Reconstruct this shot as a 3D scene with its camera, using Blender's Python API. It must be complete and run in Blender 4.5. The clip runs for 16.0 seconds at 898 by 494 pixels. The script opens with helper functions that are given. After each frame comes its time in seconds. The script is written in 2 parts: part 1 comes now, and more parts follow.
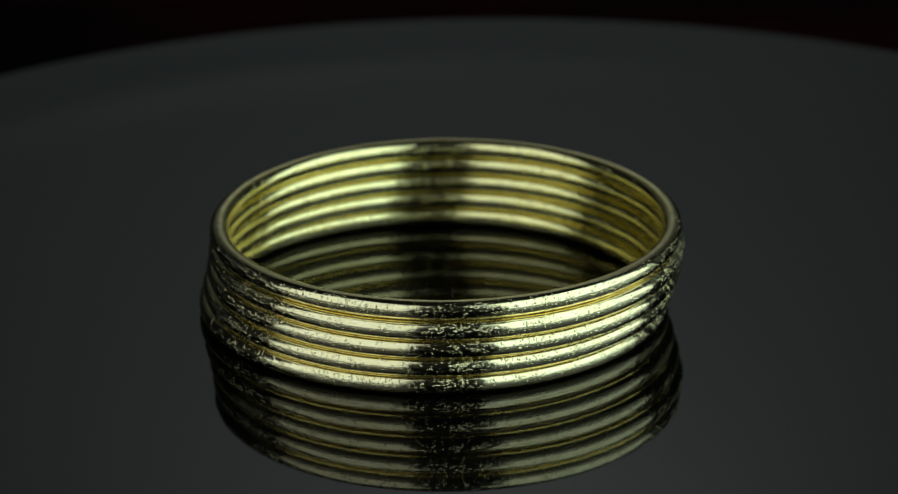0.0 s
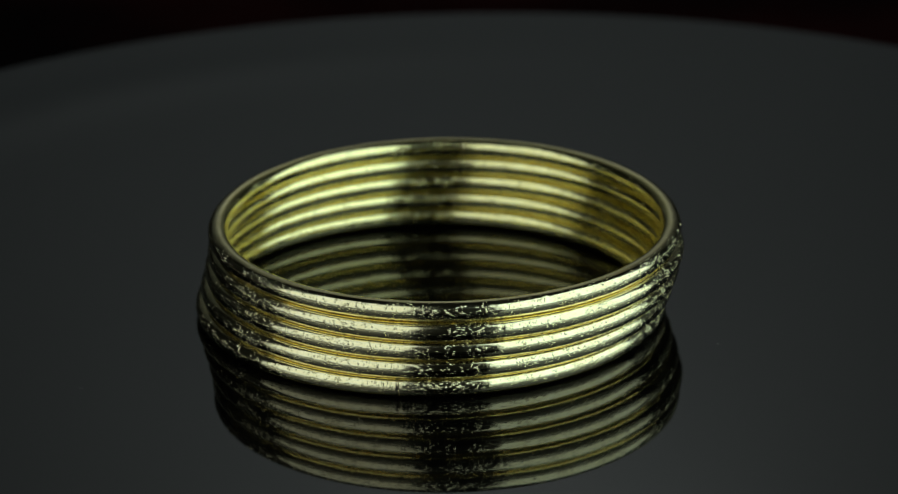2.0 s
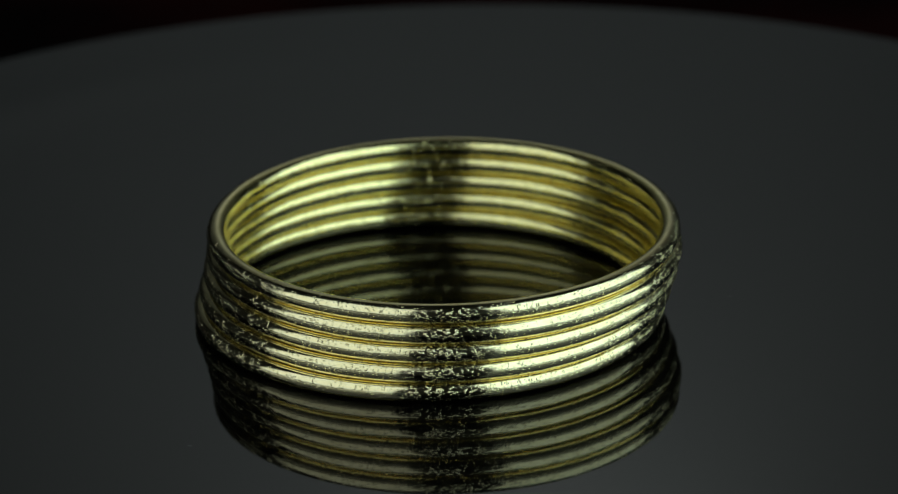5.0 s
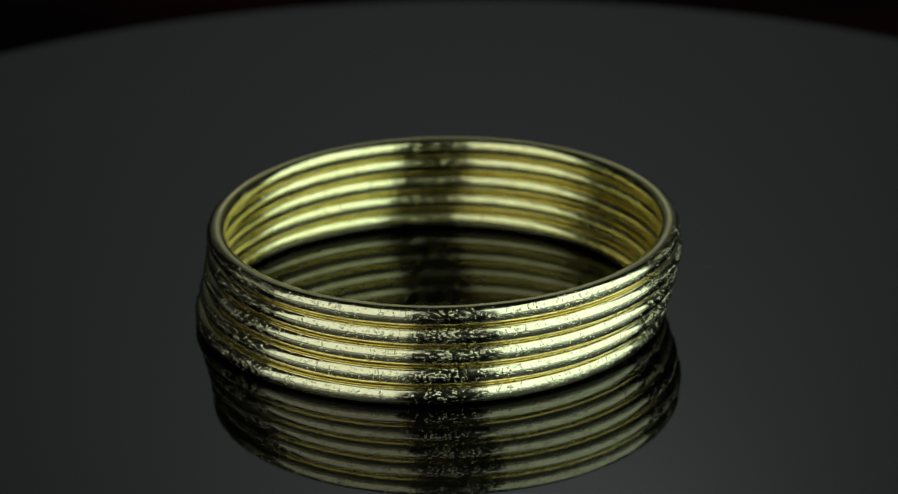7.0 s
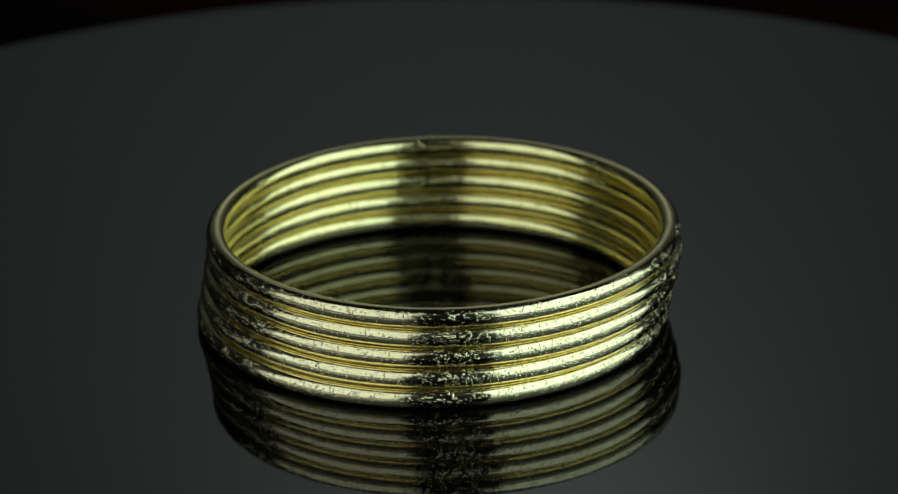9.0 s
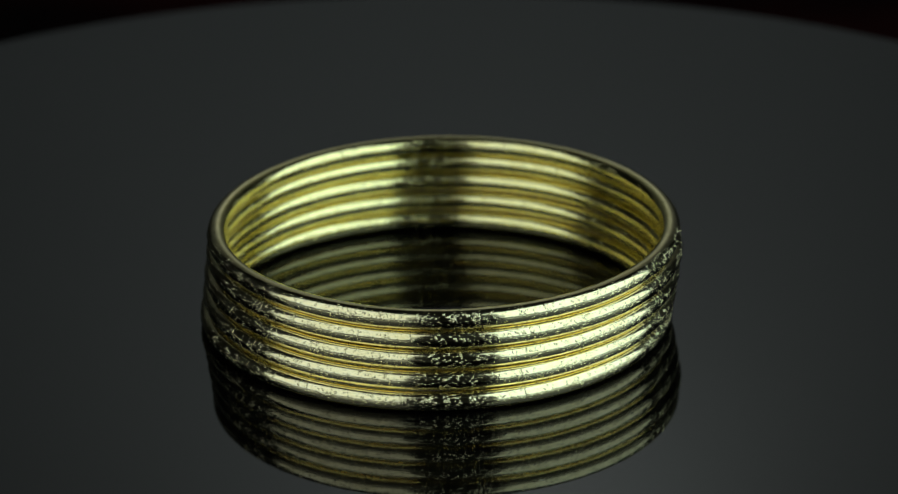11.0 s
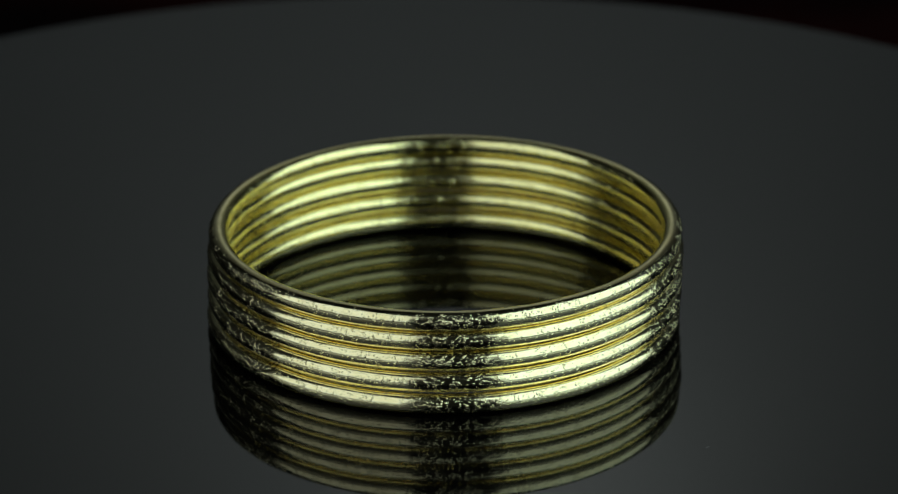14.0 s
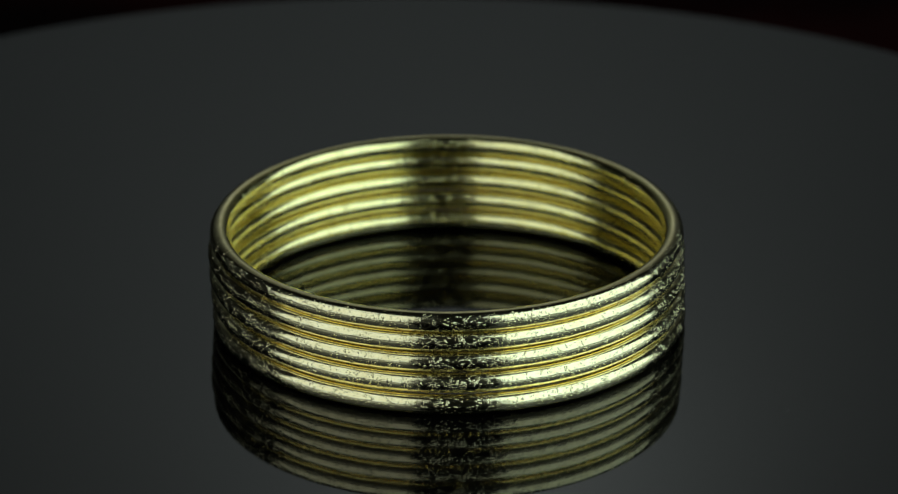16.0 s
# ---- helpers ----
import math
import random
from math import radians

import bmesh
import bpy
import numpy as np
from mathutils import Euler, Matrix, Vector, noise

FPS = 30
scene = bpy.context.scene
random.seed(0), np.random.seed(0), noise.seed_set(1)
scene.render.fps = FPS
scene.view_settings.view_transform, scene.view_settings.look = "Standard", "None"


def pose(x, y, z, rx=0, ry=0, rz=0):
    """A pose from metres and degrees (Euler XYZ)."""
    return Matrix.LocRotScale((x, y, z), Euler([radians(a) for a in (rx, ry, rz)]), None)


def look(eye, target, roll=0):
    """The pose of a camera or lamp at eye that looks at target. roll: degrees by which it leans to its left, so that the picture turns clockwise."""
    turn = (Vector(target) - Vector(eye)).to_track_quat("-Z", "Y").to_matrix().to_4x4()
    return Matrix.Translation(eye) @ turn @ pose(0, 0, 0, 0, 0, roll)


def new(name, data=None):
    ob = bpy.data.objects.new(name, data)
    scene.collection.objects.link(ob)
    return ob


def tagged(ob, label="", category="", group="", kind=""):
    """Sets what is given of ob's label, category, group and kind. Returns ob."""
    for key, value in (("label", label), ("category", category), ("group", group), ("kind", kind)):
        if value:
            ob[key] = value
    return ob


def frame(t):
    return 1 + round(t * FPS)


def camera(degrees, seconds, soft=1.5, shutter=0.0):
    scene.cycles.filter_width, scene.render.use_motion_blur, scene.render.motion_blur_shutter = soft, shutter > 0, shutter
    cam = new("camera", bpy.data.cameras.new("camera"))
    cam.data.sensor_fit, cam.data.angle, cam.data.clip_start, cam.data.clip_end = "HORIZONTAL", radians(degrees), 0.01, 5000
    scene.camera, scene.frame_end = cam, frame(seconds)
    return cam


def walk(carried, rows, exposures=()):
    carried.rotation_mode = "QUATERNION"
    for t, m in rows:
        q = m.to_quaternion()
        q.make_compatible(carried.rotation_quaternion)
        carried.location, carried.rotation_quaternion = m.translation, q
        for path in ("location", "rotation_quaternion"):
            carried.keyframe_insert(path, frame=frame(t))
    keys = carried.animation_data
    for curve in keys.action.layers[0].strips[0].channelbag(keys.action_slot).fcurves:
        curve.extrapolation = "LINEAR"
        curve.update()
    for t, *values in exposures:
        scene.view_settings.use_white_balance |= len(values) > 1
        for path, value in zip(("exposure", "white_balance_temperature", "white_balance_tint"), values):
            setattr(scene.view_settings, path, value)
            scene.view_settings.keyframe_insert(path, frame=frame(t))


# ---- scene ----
# Millimetre values of the stack; the world is in metres.
MM = 0.001
SPIN = 8.25                 # degrees a second, anticlockwise seen from above
TILT, LEAN_AT = 1.067, -142.6  # the plate wobbles: its normal leans by TILT about this heading
TUBE = 1.335                # radius of a bangle's tube
SECONDS = 16.0

# ---- camera ----
TARGET = (0.00008, 0.0, 0.00905)
CAM_EL, CAM_D = 22.18, 0.5428
EYE = (TARGET[0], -CAM_D * math.cos(radians(CAM_EL)), TARGET[2] + CAM_D * math.sin(radians(CAM_EL)))
cam = camera(12.78, SECONDS, soft=1.05)
cam.data.dof.use_dof = True
cam.data.dof.focus_distance = 0.520
cam.data.dof.aperture_fstop = 22.0
walk(cam, [(0.0, look(EYE, TARGET, 0.146)), (SECONDS, look(EYE, TARGET, 0.146))], exposures=[(0.0, 0.0), (SECONDS, 0.0)])

# ---- world and lights ----
world = bpy.data.worlds.new("world")
world.use_nodes = True
world.node_tree.nodes["Background"].inputs[0].default_value = (0.02, 0.02, 0.02, 1)
world.node_tree.nodes["Background"].inputs[1].default_value = 0.05
scene.world = world


def area_lamp(name, eye, target, width, height, watts, colour, dim=0.0):
    """A lamp panel; dim is the share of its height over which it fades towards its lower edge."""
    data = bpy.data.lights.new(name, "AREA")
    data.shape, data.size, data.size_y = "RECTANGLE", width, height
    data.energy, data.color = watts, colour
    if dim:
        data.use_nodes = True
        nodes, links = data.node_tree.nodes, data.node_tree.links
        geo = nodes.new("ShaderNodeNewGeometry")
        axes = nodes.new("ShaderNodeSeparateXYZ")
        fade = nodes.new("ShaderNodeMapRange")
        fade.interpolation_type = "SMOOTHSTEP"
        for key, value in (("From Min", 0.0), ("From Max", dim), ("To Min", 0.6), ("To Max", 1.0)):
            fade.inputs[key].default_value = value
        links.new(geo.outputs["Parametric"], axes.inputs[0])
        links.new(axes.outputs["Y"], fade.inputs["Value"])
        links.new(fade.outputs[0], nodes["Emission"].inputs["Strength"])
    ob = new(name, data)
    ob.matrix_world = look(eye, target)
    return tagged(ob, kind="structure")


def upright(azimuth, distance, z):
    """A place round the stack: azimuth from the camera's side, positive to the right."""
    a = radians(azimuth)
    return (distance * math.sin(a), -distance * math.cos(a), z)


area_lamp("softbox_lamp", upright(-50, 0.38, 0.43), upright(-50, 0.0, 0.43), 0.50, 0.85, 1.42, (0.73, 0.86, 0.98), 0.07)
area_lamp("softbox_lamp", upright(67, 0.38, 0.43), upright(67, 0.0, 0.43), 0.66, 0.85, 3.1, (0.67, 0.88, 1.0), 0.07)
# Added fill lights, unseen: they give the grey pool that the plate mirrors.
area_lamp("backdrop_fill", (-0.01, 0.85, 0.70), (-0.01, 1.2, 0.51), 0.10, 0.10, 1.70, (0.89, 0.98, 1.0))
area_lamp("backdrop_fill", (0.03, 1.08, 0.67), (0.03, 1.2, 0.67), 0.05, 0.05, 0.27, (0.89, 0.98, 1.0))
# Added strip, brightens the upper backdrop for the bangles' rims.
area_lamp("backdrop_fill", (0.0, 0.88, 1.25), (0.0, 1.2, 1.25), 1.3, 0.08, 2.5, (0.90, 0.98, 1.0))


# ---- materials ----
def material(name):
    m = bpy.data.materials.new(name)
    m.use_nodes = True
    return m, m.node_tree.nodes, m.node_tree.links, m.node_tree.nodes["Principled BSDF"]


def add(nodes, kind, **values):
    n = nodes.new(kind)
    for k, v in values.items():
        if k == "operation":
            n.operation = v
        elif k == "feature":
            n.feature = v
        elif k == "blend":
            n.blend_type = v
        else:
            n.inputs[k.replace("_", " ")].default_value = v
    return n


def flake_gold(name, layers):
    """Pale gold plate, pimpled with specks too small to build, thick on the outer crest of the tube."""
    m, nodes, links, b = material(name)
    b.inputs["Metallic"].default_value = 1.0

    def sums(operation, one, two=0.0, three=0.0):
        n = add(nodes, "ShaderNodeMath", operation=operation)
        for socket, value in zip(n.inputs, (one, two, three)):
            if isinstance(value, (int, float)):
                socket.default_value = value
            else:
                links.new(value, socket)
        return n.outputs[0]

    def vectors(operation, one, two=None, scale=None):
        n = add(nodes, "ShaderNodeVectorMath", operation=operation)
        links.new(one, n.inputs[0])
        if isinstance(two, tuple):
            n.inputs[1].default_value = two
        elif two is not None:
            links.new(two, n.inputs[1])
        if isinstance(scale, (int, float)):
            n.inputs["Scale"].default_value = scale
        elif scale is not None:
            links.new(scale, n.inputs["Scale"])
        return n.outputs["Value" if operation in ("DOT_PRODUCT", "LENGTH") else "Vector"]

    def smooth(value, low, high, to_low=0.0, to_high=1.0):
        n = add(nodes, "ShaderNodeMapRange", From_Min=low, From_Max=high, To_Min=to_low, To_Max=to_high)
        n.interpolation_type = "SMOOTHSTEP"
        links.new(value, n.inputs["Value"])
        return n.outputs[0]

    co = nodes.new("ShaderNodeTexCoord")
    info = nodes.new("ShaderNodeObjectInfo")
    # each bangle has its own strewing
    far = sums("MULTIPLY", info.outputs["Random"], 3.0)
    shift = nodes.new("ShaderNodeCombineXYZ")
    for socket in shift.inputs:
        links.new(far, socket)
    place = vectors("ADD", co.outputs["Object"], shift.outputs[0])
    # how far the face looks outwards from the middle of the ring: 1 on the outer crest, -1 on the inner
    outward = vectors("NORMALIZE", vectors("MULTIPLY", co.outputs["Object"], (1.0, 1.0, 0.0)))
    facing = vectors("DOT_PRODUCT", co.outputs["Normal"], outward)
    crest = smooth(facing, 0.0, 0.75)
    hollow = smooth(facing, -0.45, -0.9, 0.0, 0.8)
    strewn = sums("MAXIMUM", crest, hollow)
    inside = smooth(facing, -0.1, -0.4)
    patches = add(nodes, "ShaderNodeTexNoise", Scale=230.0, Detail=3.0)
    links.new(place, patches.inputs["Vector"])
    thick = smooth(patches.outputs["Fac"], 0.36, 0.66, 0.30, 1.0)
    dense = sums("MULTIPLY", strewn, thick)
    geo = nodes.new("ShaderNodeNewGeometry")
    normal = geo.outputs["Normal"]
    for scale, share, gain in layers:
        cells = add(nodes, "ShaderNodeTexVoronoi", Scale=scale)
        links.new(place, cells.inputs["Vector"])
        split = nodes.new("ShaderNodeSeparateColor")
        links.new(cells.outputs["Color"], split.inputs[0])
        has = sums("LESS_THAN", split.outputs[0], sums("MULTIPLY", dense, share))
        radius = sums("MULTIPLY_ADD", split.outputs[1], 0.22, 0.30)
        within = sums("LESS_THAN", cells.outputs["Distance"], radius)
        mask = sums("MULTIPLY", has, within)
        # a dome: the normal leans away from the grain's middle, more towards its foot
        away = vectors("SUBTRACT", place, cells.outputs["Position"])
        steep = sums("MULTIPLY", mask, sums("DIVIDE", sums("MULTIPLY_ADD", split.outputs[2], scale * gain * 1.2, scale * gain * 0.4), radius))
        turn = nodes.new("ShaderNodeVectorTransform")
        turn.vector_type, turn.convert_from, turn.convert_to = "VECTOR", "OBJECT", "WORLD"
        links.new(vectors("SCALE", away, scale=steep), turn.inputs[0])
        normal = vectors("ADD", normal, turn.outputs[0])
    # waviness of the plating: broad dents and a finer orange peel
    for scale, amount in ((420.0, 0.07), (1900.0, 0.07)):
        ripple = add(nodes, "ShaderNodeTexNoise", Scale=scale, Detail=2.0)
        links.new(place, ripple.inputs["Vector"])
        wave = vectors("SUBTRACT", ripple.outputs["Color"], (0.5, 0.5, 0.5))
        normal = vectors("ADD", normal, vectors("SCALE", wave, scale=amount))
    links.new(vectors("NORMALIZE", normal), b.inputs["Normal"])
    # colour and gloss vary a little; the inner face is more satin
    tone = add(nodes, "ShaderNodeTexNoise", Scale=420.0, Detail=5.0)
    links.new(place, tone.inputs["Vector"])
    ramp = nodes.new("ShaderNodeValToRGB")
    ramp.color_ramp.elements[0].color = (0.88, 0.76, 0.37, 1)
    ramp.color_ramp.elements[1].color = (0.94, 0.84, 0.46, 1)
    ramp.color_ramp.elements[0].position, ramp.color_ramp.elements[1].position = 0.3, 0.7
    links.new(tone.outputs["Fac"], ramp.inputs[0])
    # deeper yellow on the inner face stands in for light bounced between the tubes
    bounce_tint = nodes.new("ShaderNodeMix")
    bounce_tint.data_type, bounce_tint.blend_type = "RGBA", "MULTIPLY"
    bounce_tint.inputs[7].default_value = (0.97, 0.98, 0.80, 1)
    links.new(inside, bounce_tint.inputs[0])
    links.new(ramp.outputs[0], bounce_tint.inputs[6])
    links.new(bounce_tint.outputs[2], b.inputs["Base Color"])
    gloss = add(nodes, "ShaderNodeMapRange", To_Min=0.08, To_Max=0.19)
    links.new(tone.outputs["Fac"], gloss.inputs["Value"])
    links.new(sums("MULTIPLY_ADD", inside, 0.03, gloss.outputs[0]), b.inputs["Roughness"])
    return m


def plate_black():
    """Polished black acrylic with a faint haze and hairline wipes."""
    m, nodes, links, b = material("black_acrylic")
    b.inputs["Base Color"].default_value = (0.0008, 0.0007, 0.0006, 1)
    b.inputs["IOR"].default_value = 1.45
    co = nodes.new("ShaderNodeTexCoord")
    haze = add(nodes, "ShaderNodeTexNoise", Scale=24.0, Detail=5.0)
    links.new(co.outputs["Object"], haze.inputs["Vector"])
    gloss = add(nodes, "ShaderNodeMapRange", To_Min=0.02, To_Max=0.06)
    links.new(haze.outputs["Fac"], gloss.inputs["Value"])
    links.new(gloss.outputs[0], b.inputs["Roughness"])
    return m


def cloth_dark():
    m, nodes, links, b = material("dark_red_cloth")
    b.inputs["Roughness"].default_value = 0.95
    b.inputs["Specular IOR Level"].default_value = 0.0
    co = nodes.new("ShaderNodeTexCoord")
    folds = add(nodes, "ShaderNodeTexNoise", Scale=14.0, Detail=6.0)
    links.new(co.outputs["Object"], folds.inputs["Vector"])
    ramp = nodes.new("ShaderNodeValToRGB")
    ramp.color_ramp.elements[0].color = (0.003, 0.002, 0.0018, 1)
    ramp.color_ramp.elements[1].color = (0.014, 0.003, 0.0026, 1)
    ramp.color_ramp.elements[0].position, ramp.color_ramp.elements[1].position = 0.4, 0.65
    links.new(folds.outputs["Fac"], ramp.inputs[0])
    links.new(ramp.outputs[0], b.inputs["Base Color"])
    return m


def paint(name, low, high, scale=5.0, rough=0.85):
    m, nodes, links, b = material(name)
    b.inputs["Roughness"].default_value = rough
    co = nodes.new("ShaderNodeTexCoord")
    mottled = add(nodes, "ShaderNodeTexNoise", Scale=scale, Detail=6.0)
    links.new(co.outputs["Object"], mottled.inputs["Vector"])
    ramp = nodes.new("ShaderNodeValToRGB")
    ramp.color_ramp.elements[0].color, ramp.color_ramp.elements[1].color = (*low, 1), (*high, 1)
    links.new(mottled.outputs["Fac"], ramp.inputs[0])
    links.new(ramp.outputs[0], b.inputs["Base Color"])
    return m


GOLD = flake_gold("flaked_gold", ((3900.0, 0.48, 0.60),))
GRAIN = flake_gold("bright_gold_grain", ())
ACRYLIC, CLOTH = plate_black(), cloth_dark()
GREY = paint("added_backdrop_grey", (0.128, 0.13, 0.12), (0.142, 0.144, 0.134))
DARK = paint("dark_wall_paint", (0.012, 0.012, 0.012), (0.02, 0.019, 0.018))
SOLDER = paint("dull_solder", (0.16, 0.11, 0.04), (0.30, 0.22, 0.09), 3000.0, 0.45)
LINT = paint("pale_lint", (0.16, 0.16, 0.15), (0.28, 0.28, 0.26), 400.0)


# ---- mesh helpers ----
def mesh_of(name, verts, faces, mat, smooth=False):
    me = bpy.data.meshes.new(name)
    me.from_pydata(verts, [], faces)
    me.update()
    me.materials.append(mat)
    if smooth:
        me.polygons.foreach_set("use_smooth", [True] * len(me.polygons))
    return me


def lathe(name, profile, steps, mat, smooth=True, closed=True):
    """Turns a profile of (radius, height) round the z axis."""
    n = len(profile)
    verts = [(r * math.cos(a), r * math.sin(a), z)
             for a in (2 * math.pi * i / steps for i in range(steps)) for r, z in profile]
    faces = []
    for i in range(steps):
        j = (i + 1) % steps
        for k in range(n if closed else n - 1):
            l = (k + 1) % n
            faces.append((i * n + k, j * n + k, j * n + l, i * n + l))
    return mesh_of(name, verts, faces, mat, smooth)


def box(name, lo, hi, mat):
    (x0, y0, z0), (x1, y1, z1) = lo, hi
    v = [(x, y, z) for x in (x0, x1) for y in (y0, y1) for z in (z0, z1)]
    f = [(0, 1, 3, 2), (4, 6, 7, 5), (0, 4, 5, 1), (2, 3, 7, 6), (0, 2, 6, 4), (1, 5, 7, 3)]
    return mesh_of(name, v, f, mat)


# ---- the room round the table ----
FLOOR_Z = -0.040
room = (
    ("wall_back", (-1.6, 1.22, FLOOR_Z), (1.6, 1.30, 2.0), DARK, "dark unlit wall of the studio"),
    # added reflector sheet, its width set by what the bangles' sides mirror
    ("backdrop", (-1.0, 1.20, 0.15), (1.0, 1.215, 1.7), GREY, "unseen grey backdrop sheet, added for the disc to mirror a soft pool of light"),
    ("wall_front", (-1.6, -1.60, FLOOR_Z), (1.6, -1.50, 2.0), DARK, "dark unlit wall of the studio"),
    ("wall_left", (-1.7, -1.60, FLOOR_Z), (-1.6, 1.30, 2.0), DARK, "dark unlit wall of the studio"),
    ("wall_right", (1.6, -1.60, FLOOR_Z), (1.7, 1.30, 2.0), DARK, "dark unlit wall of the studio"),
    ("ceiling", (-1.7, -1.60, 2.0), (1.7, 1.30, 2.1), DARK, "dark ceiling of the studio"),
    ("floor", (-1.7, -1.60, FLOOR_Z - 0.05), (1.7, 1.30, FLOOR_Z), CLOTH, "black and dark red cloth under the turntable"),
)
for name, lo, hi, mat, label in room:
    tagged(new(name, box(name, lo, hi, mat)), label, kind="structure")


# ---- the turntable ----
SWELL = 0.30
DISC_R, DISC_AT = 124.3 * MM, (5.9 * MM, 3.13 * MM)


def turntable():
    """A black plate, a little off the spindle, on a low hub."""
    base = new("turntable")
    tagged(base, "polished black acrylic turntable disc, slowly turning", "turntable")
    e, thick = 0.6 * MM, 3.0 * MM
    profile = [(0.00001, 0.0)] + [(r * MM, 0.0) for r in range(40, 123)] + [(DISC_R - e - 0.2 * MM, 0.0)]
    profile += [(DISC_R - e + e * math.sin(a), -e + e * math.cos(a)) for a in (math.pi / 2 * i / 6 for i in range(7))]
    profile += [(DISC_R, -thick + 0.3 * MM), (DISC_R - 0.3 * MM, -thick), (0.00001, -thick)]
    me = lathe("plate", profile[::-1], 320, ACRYLIC, closed=False)
    # the cast plate is not quite flat: one low swell near the rim
    for v in me.vertices:
        r, turn = v.co.xy.length / MM, math.degrees(math.atan2(v.co.y, v.co.x))
        if v.co.z > -e and r < 123.5:
            v.co.z += SWELL * MM * math.exp(-((r - 104) / 9) ** 2) * math.exp(-((turn - 118) / 34) ** 2)
    plate = new("plate", me)
    plate.parent, plate.location = base, (*DISC_AT, 0)
    hub_profile = [(0.0005, -thick), (24 * MM, -thick), (24 * MM, -8 * MM), (40 * MM, -12 * MM), (40 * MM, FLOOR_Z), (0.0005, FLOOR_Z)]
    hub = new("hub", lathe("hub", hub_profile[::-1], 96, DARK, smooth=False))
    hub.parent = base
    return base


# ---- the bangles ----
def glitter(order, ring, warp):
    """The raised grains on a bangle: low round domes, strewn in patches, most on the outer crest."""
    rnd = random.Random(70 + order)
    shift = [rnd.uniform(0, 6.28) for _ in range(4)]
    verts, faces = [], []
    sides = 7
    while len(verts) < 2600 * (2 * sides + 1):
        a = rnd.uniform(0, 2 * math.pi)
        outer = rnd.random() < 0.76
        phi = rnd.gauss(0.0, 0.62) if outer else math.pi + rnd.gauss(0.0, 0.55)
        thick = sum(math.sin(k * a + d * phi + p) for (k, d), p in zip(((5, 0), (23, 1), (61, 2), (109, 3)), shift))
        if outer and abs(phi) > 1.35 or rnd.random() > 0.30 + 0.24 * (thick + 0.8):
            continue
        out_r, up = warp(a)
        size = rnd.uniform(0.085, 0.18) * MM
        height = size * rnd.uniform(0.13, 0.35)
        c, sn, cp, sp = math.cos(a), math.sin(a), math.cos(phi), math.sin(phi)
        n = Vector((c * cp, sn * cp, sp))
        along, across = Vector((-sn, c, 0)), Vector((-c * sp, -sn * sp, cp))
        # each grain sits a little askew
        lean_a, lean_b = rnd.gauss(0, 0.17), rnd.gauss(0, 0.10)
        foot = Vector((c * (ring * MM + out_r), sn * (ring * MM + out_r), up)) + n * (TUBE * MM - 0.006 * MM)
        first, spin = len(verts), rnd.uniform(0, 1)
        for share, rise in ((1.0, 0.0), (0.66, 0.72)):
            for k in range(sides):
                t = spin + 2 * math.pi * k / sides
                p = foot + (along * math.cos(t) + across * math.sin(t)) * size * share + n * (height * rise + 0.006 * MM * rise)
                p += n * (rise * size * share * (lean_a * math.cos(t) + lean_b * math.sin(t)))
                verts.append(tuple(p))
        verts.append(tuple(foot + n * (height + 0.006 * MM)))
        for k in range(sides):
            l = (k + 1) % sides
            faces.append((first + k, first + l, first + sides + l, first + sides + k))
            faces.append((first + sides + k, first + sides + l, first + 2 * sides))
    return mesh_of("glitter", verts, faces, GRAIN, True)


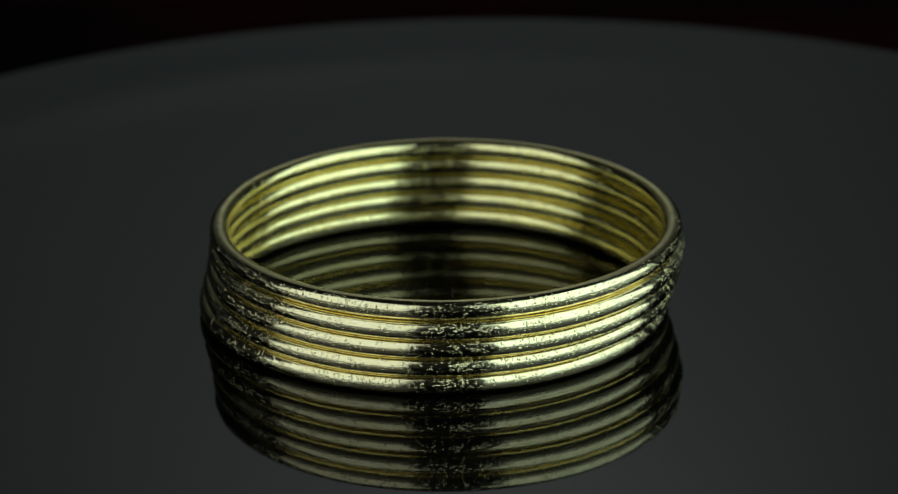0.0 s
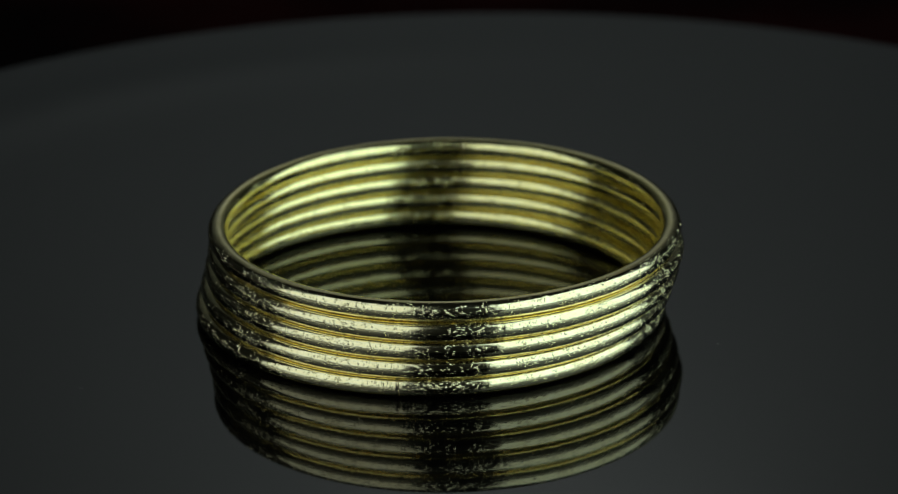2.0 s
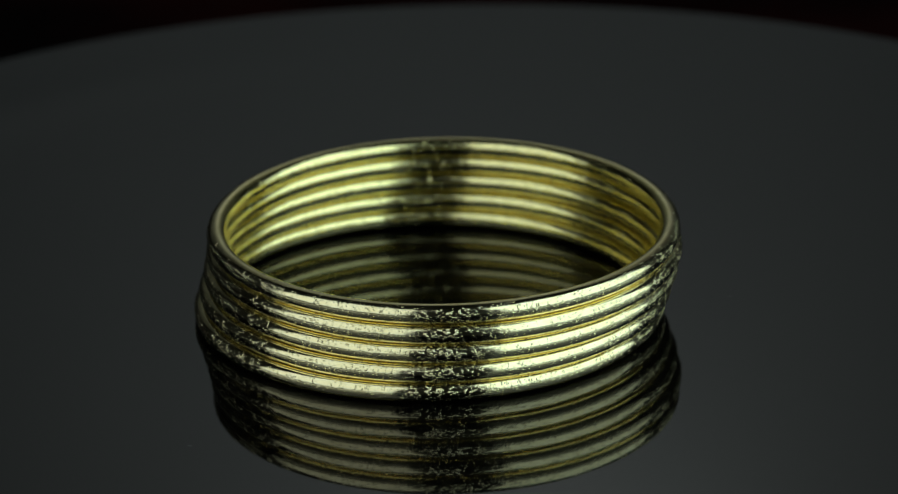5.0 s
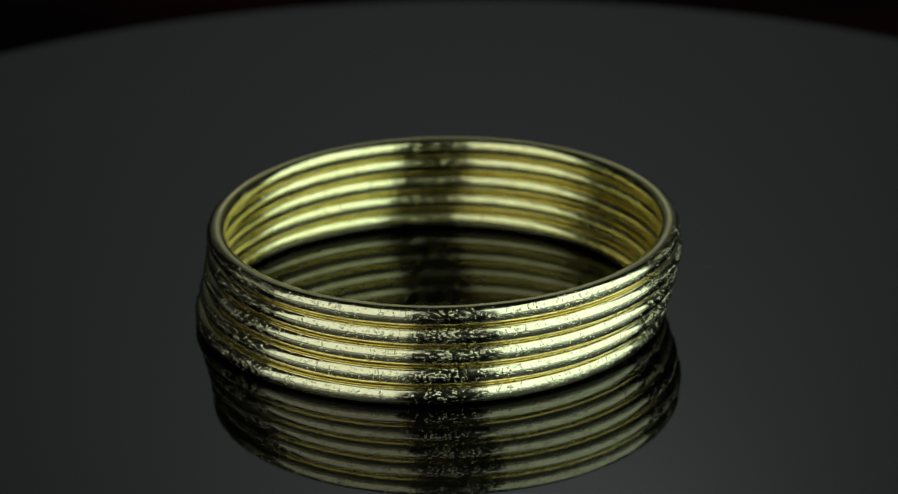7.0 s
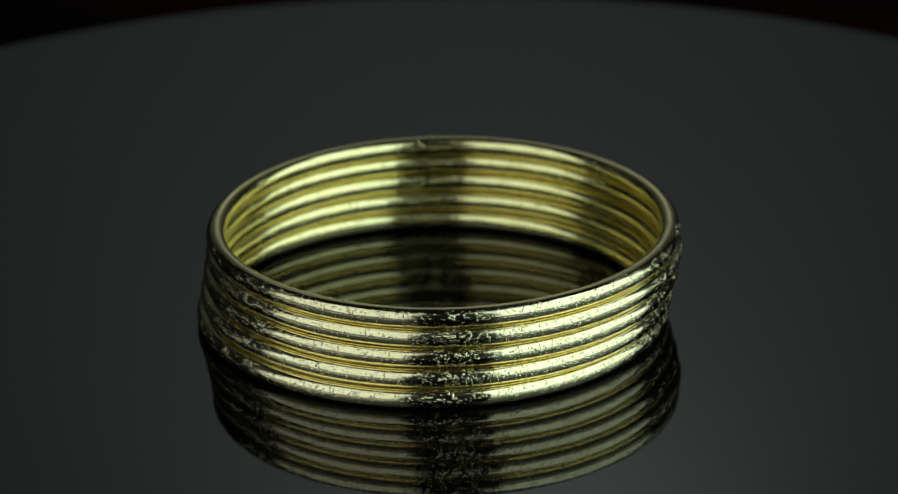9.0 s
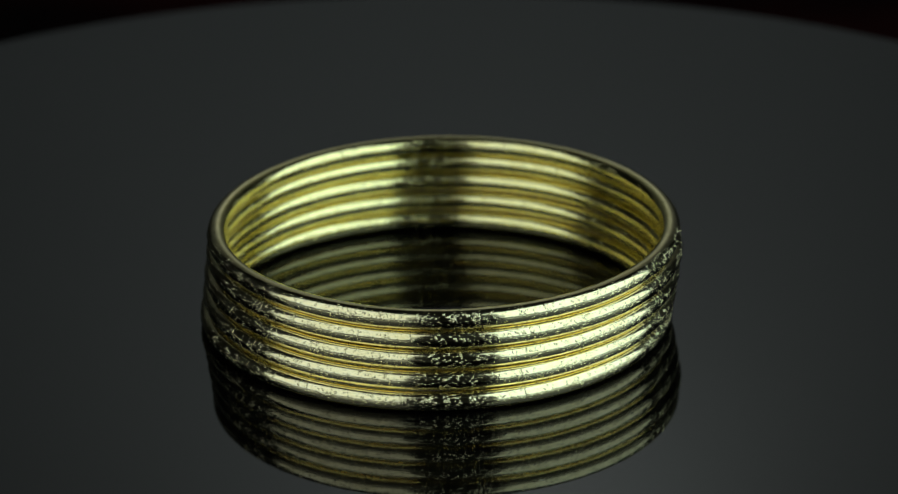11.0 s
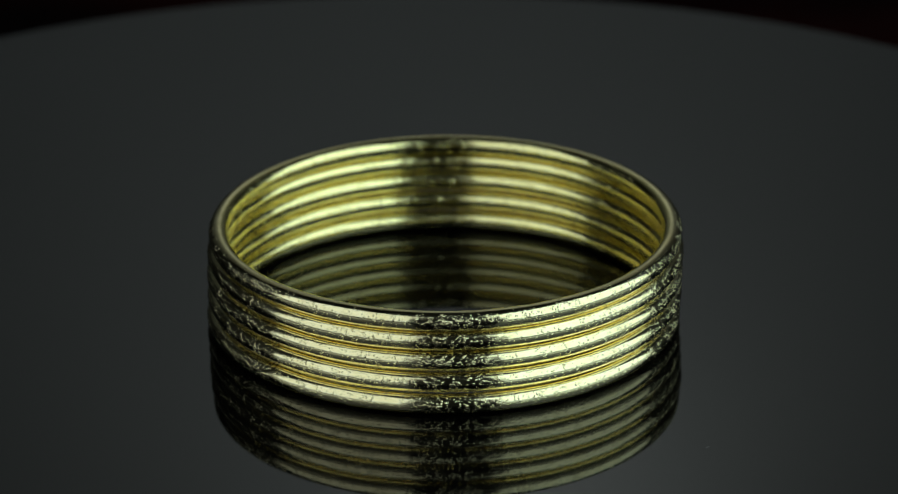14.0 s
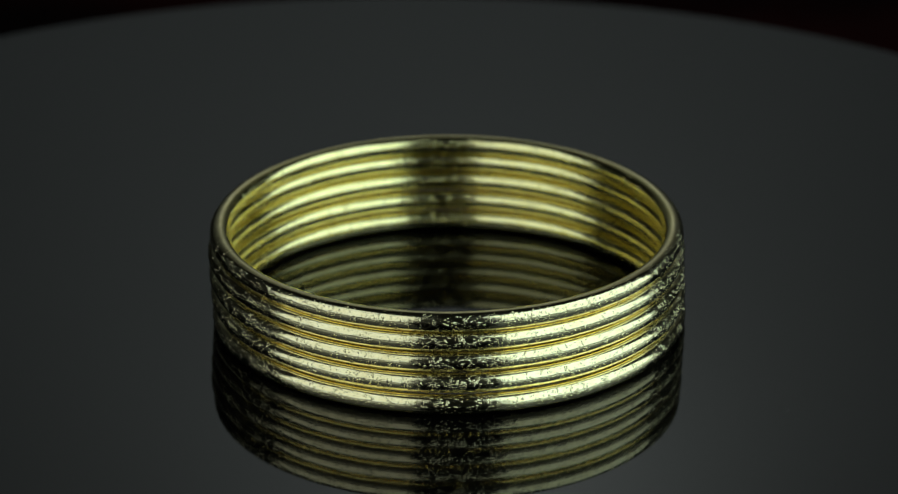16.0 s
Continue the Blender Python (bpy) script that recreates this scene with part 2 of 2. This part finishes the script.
def bangle(order, seam_at, ring):
    """A round tube closed to a ring, slightly out of true, with its grains and its joint."""
    steps, n = 900, 40
    prof = [(TUBE * MM * math.cos(2 * math.pi * k / n), TUBE * MM * math.sin(2 * math.pi * k / n)) for k in range(n)]
    rnd = random.Random(40 + order)
    waves = [(k, rnd.uniform(0, 6.28), rnd.uniform(0.3, 1.0) / k) for k in (2, 3, 5, 7, 11, 17, 29)]

    def warp(a):
        """How far the tube's middle strays outwards and upwards; the stack stands off the plate on two sides."""
        out_r = 0.05 * MM * sum(h * math.sin(k * a + p) for k, p, h in waves)
        lift = 0.035 * MM * (1 + math.cos(2 * (a + 1.5)))
        return out_r, lift + 0.012 * MM * sum(h * math.cos(k * a + 2.1 * p) for k, p, h in waves)

    verts, faces = [], []
    for i in range(steps):
        a = 2 * math.pi * i / steps
        out_r, up = warp(a)
        away = abs((a - seam_at + math.pi) % (2 * math.pi) - math.pi) * ring
        pinch = 1 - 0.014 * math.exp(-(away / 0.16) ** 2)
        for dr, dz in prof:
            r = ring * MM + dr * pinch + out_r
            verts.append((r * math.cos(a), r * math.sin(a), dz * pinch + up))
    for i in range(steps):
        j = (i + 1) % steps
        for k in range(n):
            l = (k + 1) % n
            faces.append((i * n + k, j * n + k, j * n + l, i * n + l))
    ob = new("bangle", mesh_of("bangle", verts, faces, GOLD, True))
    grains = new("glitter", glitter(order, ring, warp))
    grains.parent = ob
    tagged(grains, "tiny bright gold glitter grains", kind="stuff")
    # the joint where the tube was closed
    sv, sf = [], []
    for i in range(3):
        a = seam_at + (i - 1) * 0.045 / ring
        for dr, dz in prof:
            g = 0.992 if i == 1 else 0.987
            r = ring * MM + dr * g + warp(a)[0]
            sv.append((r * math.cos(a), r * math.sin(a), dz * g + warp(a)[1]))
    for i in range(2):
        for k in range(n):
            l = (k + 1) % n
            sf.append((i * n + k, (i + 1) * n + k, (i + 1) * n + l, i * n + l))
    seam = new("seam", mesh_of("seam", sv, sf, SOLDER, True))
    seam.parent = ob
    tagged(seam, "dull soldered seam")
    return ob


# from the top down: heading of the seam in radians, core radius and offset in millimetres
STACKED = (
    (1.20, 30.6, -0.20, 0.45, "top gold glitter bangle of the stack"),
    (-1.63, 30.85, -0.12, 0.42, "second gold glitter bangle, lying under the top one"),
    (2.09, 30.8, -0.56, 0.74, "middle gold glitter bangle of the stack"),
    (-2.46, 30.7, -1.24, 1.12, "fourth gold glitter bangle, lying on the lowest"),
    (-1.985, 30.65, -1.92, 1.58, "lowest gold glitter bangle, resting on the black disc"),
)
table = turntable()
bangles = []
for order, (seam_at, ring, ox, oy, label) in enumerate(STACKED):
    ob = bangle(order, seam_at, ring)
    tagged(ob, label, "bangle", "stack of bangles")
    bangles.append((ob, pose(ox * MM, oy * MM, ((4 - order) * 2 + 1) * TUBE * MM)))



def lint_fibre(length, curl, label):
    """A short curled fibre lying on the plate."""
    steps, sides, thick = 14, 5, 0.011 * MM
    verts, faces = [], []
    for i in range(steps):
        s = i / (steps - 1) - 0.5
        x, y, z = s * length * MM, curl * MM * math.cos(3.6 * s), thick + 0.12 * MM * (0.25 - s * s)
        for k in range(sides):
            a = 2 * math.pi * k / sides
            verts.append((x, y + thick * math.cos(a), z + thick * math.sin(a)))
    for i in range(steps - 1):
        for k in range(sides):
            l = (k + 1) % sides
            faces.append((i * sides + k, i * sides + l, (i + 1) * sides + l, (i + 1) * sides + k))
    return tagged(new("lint_fibre", mesh_of("lint_fibre", verts, faces, LINT, True)), label, "lint")


LINT_AT = (
    (lint_fibre(1.1, 0.25, "pale lint fibre lying on the black disc"), pose(30.6 * MM, -23.3 * MM, 0, 0, 0, -62)),
    (lint_fibre(0.8, 0.2, "short pale lint fibre lying on the black disc"), pose(-53.2 * MM, -11.0 * MM, 0, 0, 0, 110)),
)


# ---- what moves ----
def motions():
    """The plate and all that lies on it turn together, with a slight wobble."""
    lean = pose(0, 0, 0, 0, 0, LEAN_AT) @ pose(0, 0, 0, TILT) @ pose(0, 0, 0, 0, 0, -LEAN_AT)
    times = [0.5 * i for i in range(int(SECONDS * 2) + 1)]
    for ob, rest in [(table, Matrix.Identity(4))] + bangles + list(LINT_AT):
        walk(ob, [(t, pose(0, 0, 0, 0, 0, SPIN * t) @ lean @ rest) for t in times])


motions()
